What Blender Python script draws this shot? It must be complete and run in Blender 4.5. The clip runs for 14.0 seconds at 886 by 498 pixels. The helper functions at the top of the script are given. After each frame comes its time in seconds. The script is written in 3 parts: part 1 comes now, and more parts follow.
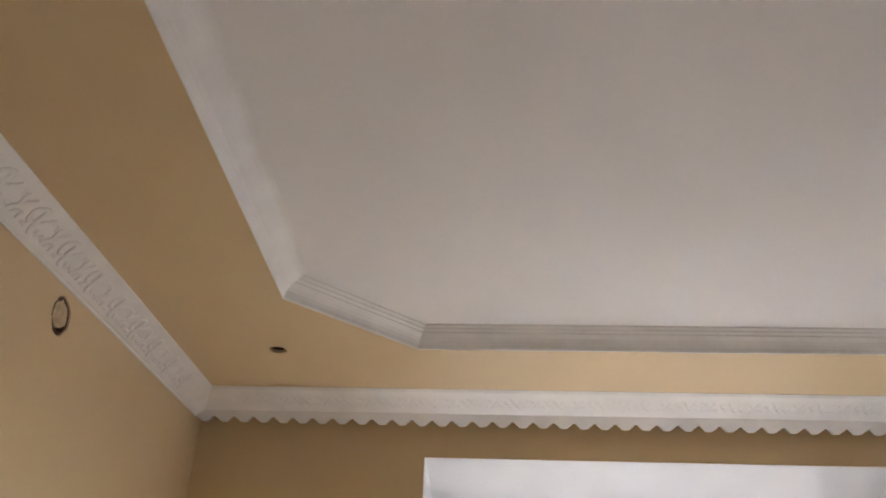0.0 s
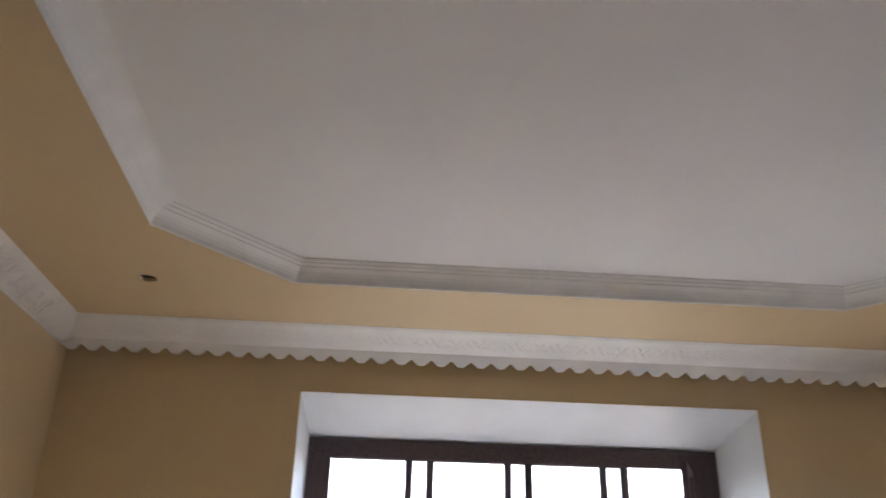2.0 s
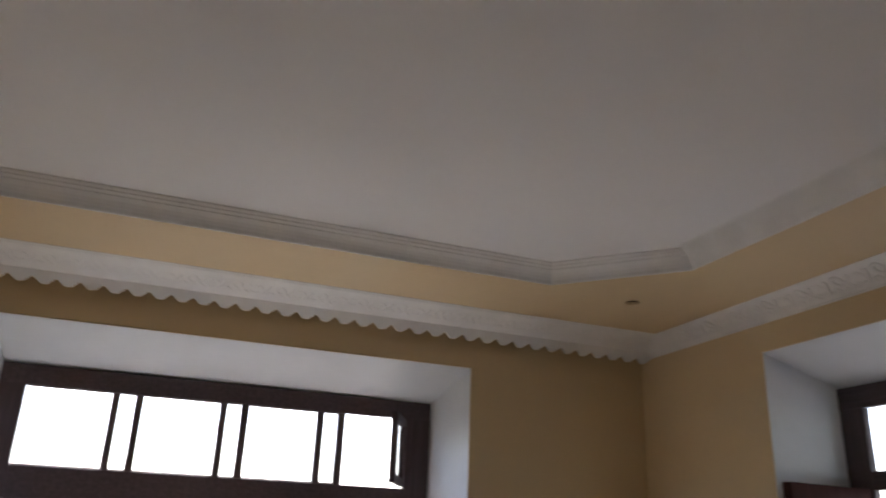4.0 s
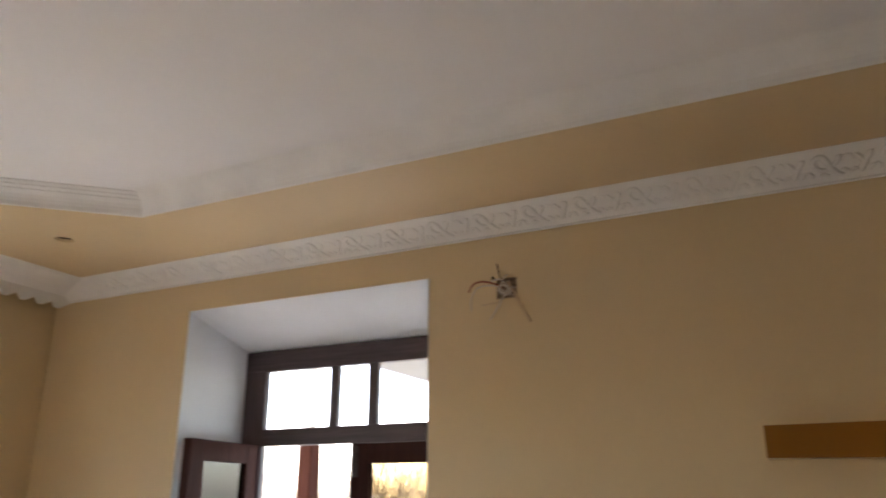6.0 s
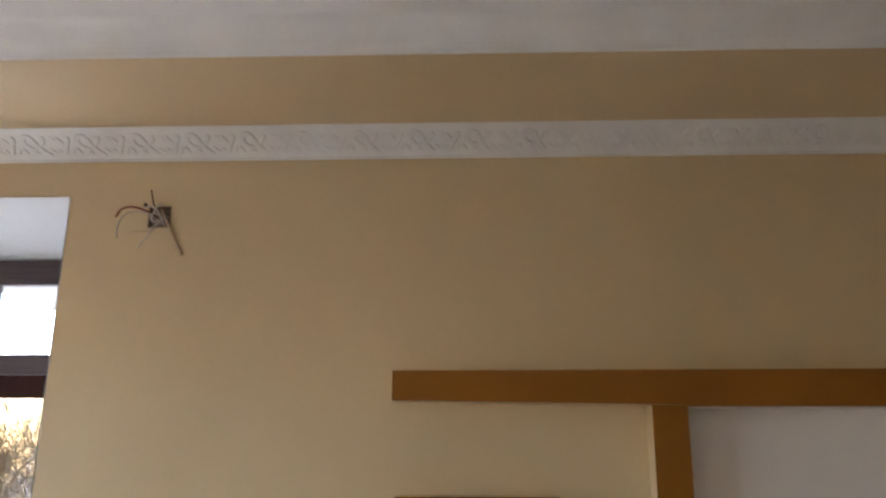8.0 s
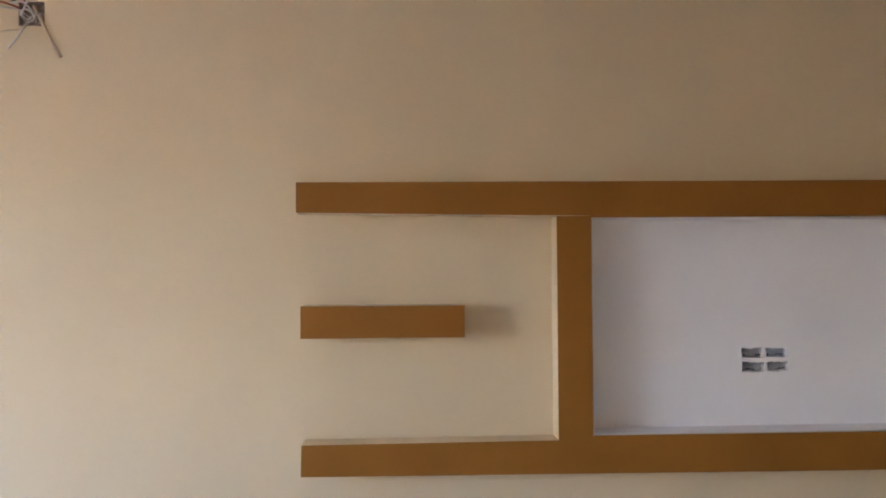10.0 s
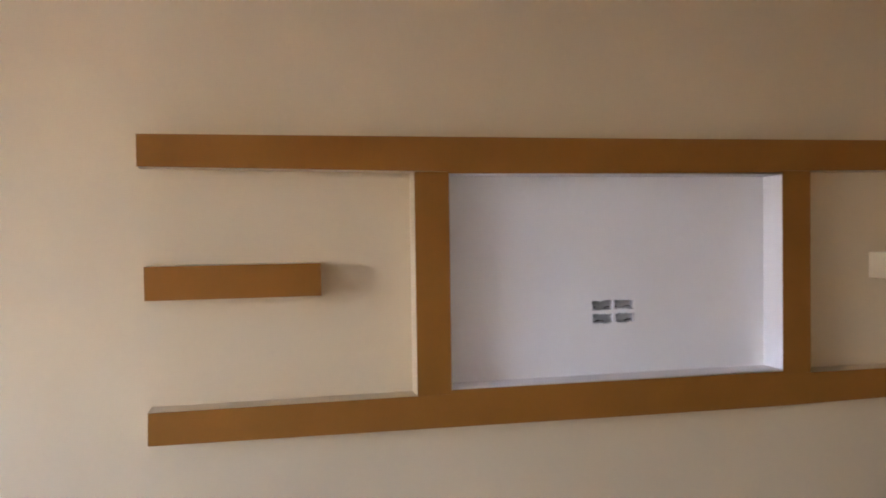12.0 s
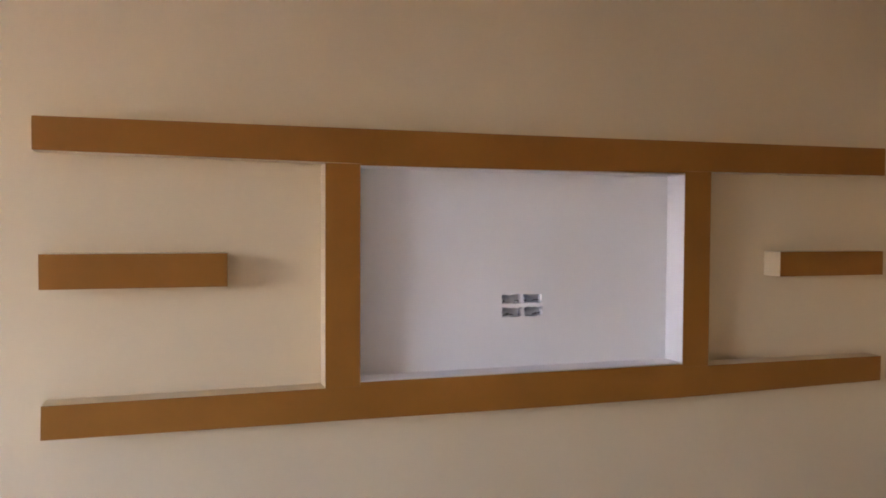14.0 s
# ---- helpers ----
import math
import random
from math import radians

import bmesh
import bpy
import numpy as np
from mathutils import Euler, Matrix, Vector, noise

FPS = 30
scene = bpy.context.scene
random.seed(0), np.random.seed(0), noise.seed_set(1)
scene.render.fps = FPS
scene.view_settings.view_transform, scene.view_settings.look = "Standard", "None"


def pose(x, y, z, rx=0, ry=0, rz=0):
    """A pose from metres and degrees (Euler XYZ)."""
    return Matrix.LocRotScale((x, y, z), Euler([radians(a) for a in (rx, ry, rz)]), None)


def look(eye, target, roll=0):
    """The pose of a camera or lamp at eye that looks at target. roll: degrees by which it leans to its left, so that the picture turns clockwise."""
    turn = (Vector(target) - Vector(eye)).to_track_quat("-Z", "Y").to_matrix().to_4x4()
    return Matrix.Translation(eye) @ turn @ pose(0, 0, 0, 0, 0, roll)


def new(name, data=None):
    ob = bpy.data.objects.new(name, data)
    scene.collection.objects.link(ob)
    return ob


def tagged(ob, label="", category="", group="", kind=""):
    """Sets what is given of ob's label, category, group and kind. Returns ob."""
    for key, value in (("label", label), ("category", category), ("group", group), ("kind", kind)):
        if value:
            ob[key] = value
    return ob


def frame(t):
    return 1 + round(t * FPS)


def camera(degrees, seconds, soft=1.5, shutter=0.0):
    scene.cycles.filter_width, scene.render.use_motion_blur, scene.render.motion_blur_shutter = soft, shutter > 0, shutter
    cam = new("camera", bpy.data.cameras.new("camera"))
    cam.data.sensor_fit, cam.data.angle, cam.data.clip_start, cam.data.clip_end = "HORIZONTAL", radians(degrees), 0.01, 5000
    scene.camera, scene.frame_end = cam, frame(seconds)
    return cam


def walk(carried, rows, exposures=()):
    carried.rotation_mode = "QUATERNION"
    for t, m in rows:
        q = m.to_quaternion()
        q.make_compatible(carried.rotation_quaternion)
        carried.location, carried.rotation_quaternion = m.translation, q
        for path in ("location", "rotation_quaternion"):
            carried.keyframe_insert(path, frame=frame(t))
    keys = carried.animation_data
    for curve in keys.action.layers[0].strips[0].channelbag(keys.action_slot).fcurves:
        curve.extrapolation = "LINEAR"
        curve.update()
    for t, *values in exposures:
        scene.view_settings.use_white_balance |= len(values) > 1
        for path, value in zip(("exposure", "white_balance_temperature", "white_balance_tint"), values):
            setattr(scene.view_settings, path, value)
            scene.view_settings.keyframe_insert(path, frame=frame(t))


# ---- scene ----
cam = camera(59.6, 14.0, 1.8, 0.4)
PATH = [
    (0, (-0.76, -0.121, 1.539), (-0.884, 1.629, 2.5), 2.2),
    (0.5, (-0.756, -0.126, 1.54), (-0.859, 1.659, 2.435), 2.1),
    (1, (-0.733, -0.115, 1.543), (-0.753, 1.696, 2.392), 2.0),
    (1.5, (-0.708, -0.1, 1.549), (-0.676, 1.718, 2.381), 1.6),
    (2, (-0.653, -0.085, 1.552), (-0.523, 1.732, 2.378), 1.4),
    (2.2, (-0.625, -0.086, 1.554), (-0.424, 1.727, 2.374), 1.3),
    (4.5, (-0.262, -0.132, 1.637), (0.693, 1.504, 2.279), 2.8),
    (5, (-0.285, -0.052, 1.633), (1.041, 1.297, 2.283), 2.2),
    (5.5, (-0.296, -0.007, 1.636), (1.235, 1.116, 2.261), 0.8),
    (6, (-0.298, 0.047, 1.635), (1.402, 0.896, 2.258), 0.1),
    (6.5, (-0.304, 0.063, 1.629), (1.499, 0.674, 2.239), -0.0),
    (7, (-0.295, 0.057, 1.617), (1.528, 0.583, 2.251), 0.1),
    (7.5, (-0.274, 0.007, 1.606), (1.6, 0.253, 2.261), 0.9),
    (8, (-0.235, -0.036, 1.601), (1.699, 0.043, 2.105), 0.2),
    (8.5, (-0.197, -0.069, 1.598), (1.775, -0.034, 1.932), 0.1),
    (9, (-0.171, -0.099, 1.592), (1.822, -0.065, 1.754), 0.1),
    (11.3, (-0.118, -0.145, 1.549), (1.858, -0.447, 1.528), -0.7),
    (11.5, (-0.11, -0.154, 1.547), (1.86, -0.496, 1.517), -0.7),
    (12, (-0.098, -0.173, 1.54), (1.853, -0.611, 1.495), -0.8),
    (12.5, (-0.095, -0.196, 1.537), (1.833, -0.722, 1.467), -1.1),
    (13, (-0.108, -0.219, 1.538), (1.808, -0.789, 1.468), -1.2),
    (13.5, (-0.12, -0.234, 1.54), (1.788, -0.83, 1.471), -0.5),
    (14, (-0.124, -0.235, 1.538), (1.776, -0.854, 1.475), 0.3),
]
EXPOSURES = [(0.0, 4.32, 6400, 18), (2.0, 3.94, 6100, 18), (4.5, 3.25, 6500, 18), (5.0, 3.50, 6650, 18), (5.5, 3.96, 6700, 17), (6.5, 4.57, 6550, 17), (7.5, 4.64, 6250, 16),
             (8.0, 4.86, 5950, 16), (8.5, 5.16, 5720, 17), (9.0, 5.33, 5470, 18), (11.5, 5.63, 5320, 22), (14.0, 5.66, 5420, 25)]
walk(cam, [(t, look(eye, target, roll)) for t, eye, target, roll in PATH], EXPOSURES)

# world: pale hazy sky, high sun on the window side
world = bpy.data.worlds.new("world")
scene.world = world
world.use_nodes = True
wn, wl = world.node_tree.nodes, world.node_tree.links
sky = wn.new("ShaderNodeTexSky")
sky.sky_type = "NISHITA"
sky.sun_disc = False
sky.sun_elevation = radians(57)
sky.sun_rotation = radians(5)
sky.air_density, sky.dust_density, sky.ozone_density = 1.0, 2.0, 1.0
wl.new(sky.outputs[0], wn["Background"].inputs[0])
wn["Background"].inputs[1].default_value = 0.15
sun_data = bpy.data.lights.new("sun", "SUN")
sun_data.energy, sun_data.angle, sun_data.color = 0.8, radians(8), (1, 0.95, 0.87)
sun = new("sun", sun_data)
sun.matrix_world = look((0.9, 10, 15.4), (0, 0, 0))

# sky portals in the two openings guide the daylight into the room
for name, size, m in (("window_portal", (2.7, 1.6), look((0.22, 5.12, 1.70), (0.22, 0, 1.70))), ("door_portal", (1.56, 2.54), look((3.66, 2.58, 1.27), (0, 2.58, 1.27)))):
    pd = bpy.data.lights.new(name, "AREA")
    pd.shape, pd.size, pd.size_y = "RECTANGLE", size[0], size[1]
    pd.cycles.is_portal = True
    new(name, pd).matrix_world = m


# ---- materials ----
def mat(name, col, rough=0.6, metal=0.0, vary=0.06, scale=6.0, bump=0.0, bump_scale=120.0, fine=0.03, spec=0.5, tint=None):
    """Procedural surface: a base colour that varies at a large and a small scale, with fine relief."""
    m = bpy.data.materials.new(name)
    m.use_nodes = True
    nt = m.node_tree
    n, li = nt.nodes, nt.links
    p = n["Principled BSDF"]
    p.inputs["Roughness"].default_value, p.inputs["Metallic"].default_value = rough, metal
    p.inputs["Specular IOR Level"].default_value = spec
    tc = n.new("ShaderNodeTexCoord")
    big, small = n.new("ShaderNodeTexNoise"), n.new("ShaderNodeTexNoise")
    big.inputs["Scale"].default_value, small.inputs["Scale"].default_value = scale, scale * 22
    big.inputs["Detail"].default_value, small.inputs["Detail"].default_value = 4, 3
    for t in (big, small):
        li.new(tc.outputs["Object"], t.inputs["Vector"])
    dark = tint or tuple(c * (1 - 2 * vary) for c in col)
    light = tuple(min(1, c * (1 + vary)) for c in col)
    ramp = n.new("ShaderNodeValToRGB")
    ramp.color_ramp.elements[0].position, ramp.color_ramp.elements[1].position = 0.3, 0.7
    ramp.color_ramp.elements[0].color, ramp.color_ramp.elements[1].color = (*dark, 1), (*light, 1)
    li.new(big.outputs["Fac"], ramp.inputs["Fac"])
    hsv = n.new("ShaderNodeHueSaturation")
    mr = n.new("ShaderNodeMapRange")
    mr.inputs["To Min"].default_value, mr.inputs["To Max"].default_value = 1 - fine, 1 + fine
    li.new(small.outputs["Fac"], mr.inputs["Value"])
    li.new(mr.outputs["Result"], hsv.inputs["Value"])
    li.new(ramp.outputs["Color"], hsv.inputs["Color"])
    li.new(hsv.outputs["Color"], p.inputs["Base Color"])
    if bump:
        bt, b = n.new("ShaderNodeTexNoise"), n.new("ShaderNodeBump")
        bt.inputs["Scale"].default_value, bt.inputs["Detail"].default_value = bump_scale, 4
        b.inputs["Strength"].default_value, b.inputs["Distance"].default_value = bump, 0.004
        li.new(tc.outputs["Object"], bt.inputs["Vector"])
        li.new(bt.outputs["Fac"], b.inputs["Height"])
        li.new(b.outputs["Normal"], p.inputs["Normal"])
    return m


def wood(name, col, rough=0.4, axis=2, spec=0.4):
    """Stained timber with grain along one axis."""
    m = mat(name, col, rough, vary=0.15, scale=3.0, bump=0.12, bump_scale=60, spec=spec)
    n, li = m.node_tree.nodes, m.node_tree.links
    mp = n.new("ShaderNodeMapping")
    mp.inputs["Scale"].default_value = [1 if a == axis else 14 for a in range(3)]
    tc = next(x for x in n if x.type == "TEX_COORD")
    li.new(tc.outputs["Object"], mp.inputs["Vector"])
    for t in [x for x in n if x.type == "TEX_NOISE"]:
        li.new(mp.outputs["Vector"], t.inputs["Vector"])
    return m


def glazing(name, col, gloss=0.02, sheen=0.06):
    """Thin clear pane: passes light straight through, with a mirror sheen that grows at grazing angles."""
    m = bpy.data.materials.new(name)
    m.use_nodes = True
    n, li = m.node_tree.nodes, m.node_tree.links
    n.remove(n["Principled BSDF"])
    tr, gl, mx = n.new("ShaderNodeBsdfTransparent"), n.new("ShaderNodeBsdfGlossy"), n.new("ShaderNodeMixShader")
    face, power, scaled = n.new("ShaderNodeLayerWeight"), n.new("ShaderNodeMath"), n.new("ShaderNodeMath")
    tr.inputs["Color"].default_value = (*col, 1)
    gl.inputs["Roughness"].default_value = gloss
    face.inputs["Blend"].default_value = 0.5
    power.operation, scaled.operation = "POWER", "MULTIPLY_ADD"
    power.inputs[1].default_value, scaled.inputs[1].default_value, scaled.inputs[2].default_value = 5.0, 0.9, sheen
    li.new(face.outputs["Facing"], power.inputs[0])
    li.new(power.outputs[0], scaled.inputs[0])
    li.new(scaled.outputs[0], mx.inputs[0])
    li.new(tr.outputs[0], mx.inputs[1])
    li.new(gl.outputs[0], mx.inputs[2])
    li.new(mx.outputs[0], n["Material Output"].inputs["Surface"])
    return m


PAINT = mat("cream_wall_paint", (0.66, 0.51, 0.30), 0.55, vary=0.025, scale=1.3, bump=0.10, bump_scale=260, fine=0.015, spec=0.35)
WHITE = mat("white_ceiling_paint", (0.80, 0.79, 0.77), 0.75, vary=0.02, scale=1.1, bump=0.08, bump_scale=200, fine=0.012, spec=0.3)
PLASTER = mat("white_plaster_moulding", (0.80, 0.79, 0.76), 0.6, vary=0.035, scale=5, bump=0.12, bump_scale=60, fine=0.02)
REVEAL = mat("white_reveal_paint", (0.725, 0.745, 0.755), 0.6, vary=0.025, scale=3, bump=0.12, bump_scale=120, fine=0.015)
BROWN = mat("ochre_brown_paint", (0.275, 0.110, 0.011), 0.6, spec=0.2, vary=0.05, scale=3, bump=0.10, bump_scale=180, fine=0.03)
TVWHITE = mat("white_panel_paint", (0.82, 0.77, 0.725), 0.6, vary=0.02, scale=2, bump=0.10, bump_scale=200, fine=0.012)
FRAME = wood("dark_stained_frame", (0.090, 0.066, 0.070), 0.40, 2, 0.25)
FRAME_H = wood("dark_stained_rail", (0.090, 0.066, 0.070), 0.40, 1, 0.25)
LEAF = wood("dark_brown_door", (0.048, 0.018, 0.014), 0.75, 2, 0.10)
POST = wood("red_brown_post", (0.055, 0.020, 0.014), 0.8, 2, 0.05)
GLASS = glazing("clear_glass", (0.96, 0.97, 0.97))
AMBER = glazing("amber_glass", (0.62, 0.55, 0.425))
# pane tint darkened to stand in for the shaded reveal behind the open leaf
DARKENED = glazing("darkened_glass", (0.40, 0.40, 0.39), 0.03, 0.035)
STEEL = mat("brown_steel_box", (0.33, 0.23, 0.16), 0.5, 0.1, vary=0.25, scale=40, bump=0.2)
# dark brown of broken rims; in the lamp holes it stands in for shade
CAVITY = mat("raw_cavity", (0.10, 0.06, 0.035), 0.9, vary=0.3, scale=30, bump=0.4, bump_scale=90)
RAW = mat("raw_plaster", (0.60, 0.46, 0.29), 0.9, vary=0.15, scale=25, bump=0.4, bump_scale=80)
GREYBOX = mat("grey_socket_box", (0.49, 0.475, 0.45), 0.6, vary=0.2, scale=30, bump=0.2)
WIRE_R = mat("red_wire", (0.30, 0.06, 0.03), 0.4)
WIRE_W = mat("grey_white_wire", (0.62, 0.55, 0.47), 0.4)
WIRE_T = mat("tan_conduit", (0.60, 0.44, 0.28), 0.5)
WIRE_D = mat("dark_brown_wire", (0.14, 0.06, 0.035), 0.45)
WIRE_B = mat("black_wire", (0.05, 0.035, 0.03), 0.4)
BRASS = mat("aged_bolt_metal", (0.10, 0.085, 0.08), 0.5, 0.6, vary=0.2, scale=30)
TILE = mat("pale_floor_tile", (0.64, 0.56, 0.45), 0.3, vary=0.06, scale=2, fine=0.03)
EARTH = mat("dry_earth", (0.23, 0.21, 0.16), 0.95, vary=0.25, scale=0.4, bump=0.5, bump_scale=8, fine=0.15)
BARK = mat("grey_bark", (0.060, 0.042, 0.028), 0.9, vary=0.3, scale=9, bump=0.4, bump_scale=40)
CONCRETE = mat("pale_concrete", (0.30, 0.30, 0.295), 0.8, vary=0.06, scale=2, bump=0.2)
PAVING = mat("porch_bounce_paving", (0.27, 0.26, 0.24), 0.5, vary=0.08, scale=2, bump=0.15)
OUTER = mat("outer_wall_render", (0.65, 0.62, 0.55), 0.85, vary=0.06, scale=1, bump=0.3)


# ---- building blocks ----
def root_of(ob):
    while ob.parent:
        ob = ob.parent
    return ob


def part(name, bm, material, parent=None, label="", smooth=False):
    """Links a bmesh, given in world coordinates, as one mesh object, under a parent if there is one."""
    if parent:
        bmesh.ops.translate(bm, verts=bm.verts, vec=-root_of(parent).location)
    me = bpy.data.meshes.new(name)
    bmesh.ops.recalc_face_normals(bm, faces=bm.faces)
    bm.to_mesh(me)
    bm.free()
    me.materials.append(material)
    if smooth:
        me.polygons.foreach_set("use_smooth", [len(f.vertices) <= 4 for f in me.polygons])
    ob = new(name, me)
    if parent:
        ob.parent = parent
    return tagged(ob, label)


def thing(name, at, label, category, group="", kind=""):
    ob = new(name)
    ob.location = at
    ob.empty_display_size = 0.1
    return tagged(ob, label, category, group, kind)


def block(x0, x1, y0, y1, z0, z1, bevel=0.0, m=None, bm=None):
    bm = bm or bmesh.new()
    made = bmesh.ops.create_cube(bm, size=1, matrix=Matrix.LocRotScale(((x0 + x1) / 2, (y0 + y1) / 2, (z0 + z1) / 2), None, (abs(x1 - x0), abs(y1 - y0), abs(z1 - z0))))
    if bevel:
        edges = list({e for v in made["verts"] for e in v.link_edges})
        bmesh.ops.bevel(bm, geom=edges, offset=bevel, segments=2, affect="EDGES", profile=0.5)
    if m:
        bmesh.ops.transform(bm, matrix=m, verts=bm.verts)
    return bm


def plate(loops, thick, m):
    """A flat slab in the local xy plane, outer loop first and then its holes, thickened along local z and put at m."""
    bm = bmesh.new()
    rings = []
    for loop in loops:
        lo = [bm.verts.new((x, y, 0)) for x, y in loop]
        rings.append(lo)
        for a, b in zip(lo, lo[1:] + lo[:1]):
            bm.edges.new((a, b))
    bmesh.ops.triangle_fill(bm, use_beauty=True, edges=bm.edges[:])
    faces = bm.faces[:]
    up = {v: bm.verts.new((v.co.x, v.co.y, thick)) for v in bm.verts[:]}
    for f in faces:
        bm.faces.new([up[v] for v in reversed(f.verts)])
    for lo in rings:
        for a, b in zip(lo, lo[1:] + lo[:1]):
            bm.faces.new((a, b, up[b], up[a]))
    bmesh.ops.transform(bm, matrix=m, verts=bm.verts)
    return bm


def rect(x0, x1, y0, y1):
    return [(x0, y0), (x1, y0), (x1, y1), (x0, y1)]


def rough_ring(cx, cy, rx, ry, n, jitter, seed):
    rnd = random.Random(seed)
    out = []
    for i in range(n):
        k = 1 + jitter * (rnd.random() * 2 - 1)
        a = 2 * math.pi * i / n
        out.append((cx + rx * k * math.cos(a), cy + ry * k * math.sin(a)))
    return out


def tube(bm, pts, radii, sides=6):
    """A tapering tube along points."""
    rings = []
    for i, p in enumerate(pts):
        p = Vector(p)
        d = (Vector(pts[min(i + 1, len(pts) - 1)]) - Vector(pts[max(i - 1, 0)])).normalized()
        s = d.orthogonal().normalized()
        u = d.cross(s)
        r = radii[i] if isinstance(radii, (list, tuple)) else radii
        rings.append([bm.verts.new(p + r * (math.cos(2 * math.pi * k / sides) * s + math.sin(2 * math.pi * k / sides) * u)) for k in range(sides)])
    for a, b in zip(rings, rings[1:]):
        best = min(range(sides), key=lambda o: sum((a[k].co - b[(k + o) % sides].co).length for k in range(sides)))
        for k in range(sides):
            bm.faces.new((a[k], a[(k + 1) % sides], b[(k + 1 + best) % sides], b[(k + best) % sides]))
    bm.faces.new(rings[0][::-1])
    bm.faces.new(rings[-1])


def smooth_line(pts, n=6):
    """Catmull-Rom points through the given ones."""
    p = [Vector(q) for q in pts]
    p = [2 * p[0] - p[1]] + p + [2 * p[-1] - p[-2]]
    out = []
    for i in range(1, len(p) - 2):
        for k in range(n):
            t = k / n
            a, b, c, d = p[i - 1], p[i], p[i + 1], p[i + 2]
            out.append(0.5 * (2 * b + (c - a) * t + (2 * a - 5 * b + 4 * c - d) * t * t + (3 * b - a - 3 * c + d) * t ** 3))
    return out + [p[-2]]


def sweep(profile, path, closed, stretches=None, bm=None):
    """A moulding: profile (inward, up) carried along a plan path with mitred corners; inward lies to the left of the way."""
    n = len(path)
    bm = bm or bmesh.new()
    rings = []
    for i in range(n):
        p = Vector(path[i][:2])
        da = (p - Vector(path[i - 1][:2])).normalized() if closed or i else None
        db = (Vector(path[(i + 1) % n][:2]) - p).normalized() if closed or i < n - 1 else None
        na = Vector((-da.y, da.x)) if da else None
        nb = Vector((-db.y, db.x)) if db else None
        if na and nb:
            mid = (na + nb).normalized()
            off = mid / mid.dot(na)
        else:
            off = na or nb
        rings.append([bm.verts.new((p.x + off.x * o, p.y + off.y * o, path[i][2] + z)) for o, z in profile])
    k = len(profile)
    for i in range(n if closed else n - 1) if stretches is None else stretches:
        a, b = rings[i], rings[(i + 1) % n]
        for j in range(k):
            bm.faces.new((a[j], a[(j + 1) % k], b[(j + 1) % k], b[j]))
    if not closed:
        bm.faces.new(rings[0])
        bm.faces.new(rings[-1][::-1])
    for i in stretches or ():
        if (i - 1) % n not in stretches:
            bm.faces.new(rings[i])
        if (i + 1) % n not in stretches:
            bm.faces.new(rings[(i + 1) % n][::-1])
    bmesh.ops.delete(bm, geom=[v for v in bm.verts if not v.link_faces], context="VERTS")
    return bm


# ---- plan ----
XB, YA, YD = 3.04, 4.592, -4.4
ZS, ZC, ZTOP = 2.975, 3.078, 3.30
SLANT = 0.04


def xc(y):
    return -2.58 + SLANT * (4.5 - y)


WEST_TURN = math.atan(SLANT)
UP_EAST = Matrix(((0, 0, 1, 0), (1, 0, 0, 0), (0, 1, 0, 0), (0, 0, 0, 1)))  # local x, y, z to world y, z, x
UP_NORTH = Matrix(((1, 0, 0, 0), (0, 0, 1, 0), (0, 1, 0, 0), (0, 0, 0, 1)))  # local x, y, z to world x, z, y
WIN = (-1.16, 1.69, 0.85, 2.684)
WFR = (-1.124, 1.577, 0.90, 2.495)
DOOR = (1.792, 3.393, 0.0, 2.714)
DFR = (1.80, 3.358, 0.0, 2.54)
YF, XF = 5.042, 3.54
TVB = (-2.402, -0.879, 0.896, 1.777)
SPOT_C, SPOT_B = (-1.859, 3.588), (2.317, 3.63)
HOLE = (2.69, 2.762)
JBOX = (1.322, 1.424, 2.562, 2.662)
SOCKETS = [(-1.644, -1.550, 1.185, 1.226), (-1.746, -1.655, 1.187, 1.227), (-1.644, -1.552, 1.126, 1.168), (-1.748, -1.657, 1.129, 1.168)]

# walls, floor and ceiling
tagged(part("floor", block(-3.0, 3.6, YD - 0.3, YA + 0.5, -0.12, -0.006), TILE), "pale polished stone floor", "floor", kind="structure")
tagged(part("wall_north", plate([rect(-2.9, XB + 0.5, -0.1, ZTOP), rect(WIN[0], WIN[1], WIN[2], WIN[3])], 0.44, Matrix.Translation((0, YA, 0)) @ UP_NORTH), PAINT),
       "smooth cream painted wall with a wide window opening", "wall", kind="structure")
tagged(part("wall_east", plate([rect(YD, YA, -0.1, ZTOP), [(DOOR[0], -0.05), (DOOR[1], -0.05), (DOOR[1], DOOR[3]), (DOOR[0], DOOR[3])],
                                rect(*TVB), rect(*JBOX)], 0.48, Matrix.Translation((XB, 0, 0)) @ UP_EAST), PAINT),
       "smooth cream painted wall with a garden door opening", "wall", kind="structure")
west = Matrix.Translation((xc(0), 0, 0)) @ Matrix.Rotation(WEST_TURN, 4, "Z") @ UP_EAST @ Matrix.Diagonal((1, 1, -1, 1))
tagged(part("wall_west", plate([rect(YD - 0.2, YA + 0.05, -0.1, ZTOP), rough_ring(HOLE[0], HOLE[1], 0.078, 0.080, 22, 0.07, 4)], 0.3, west), PAINT),
       "smooth cream painted wall with a round cable hole", "wall", kind="structure")
tagged(part("wall_south", block(-2.9, XB + 0.5, YD - 0.3, YD, -0.1, ZTOP), PAINT), "plain cream painted wall", "wall", kind="structure")
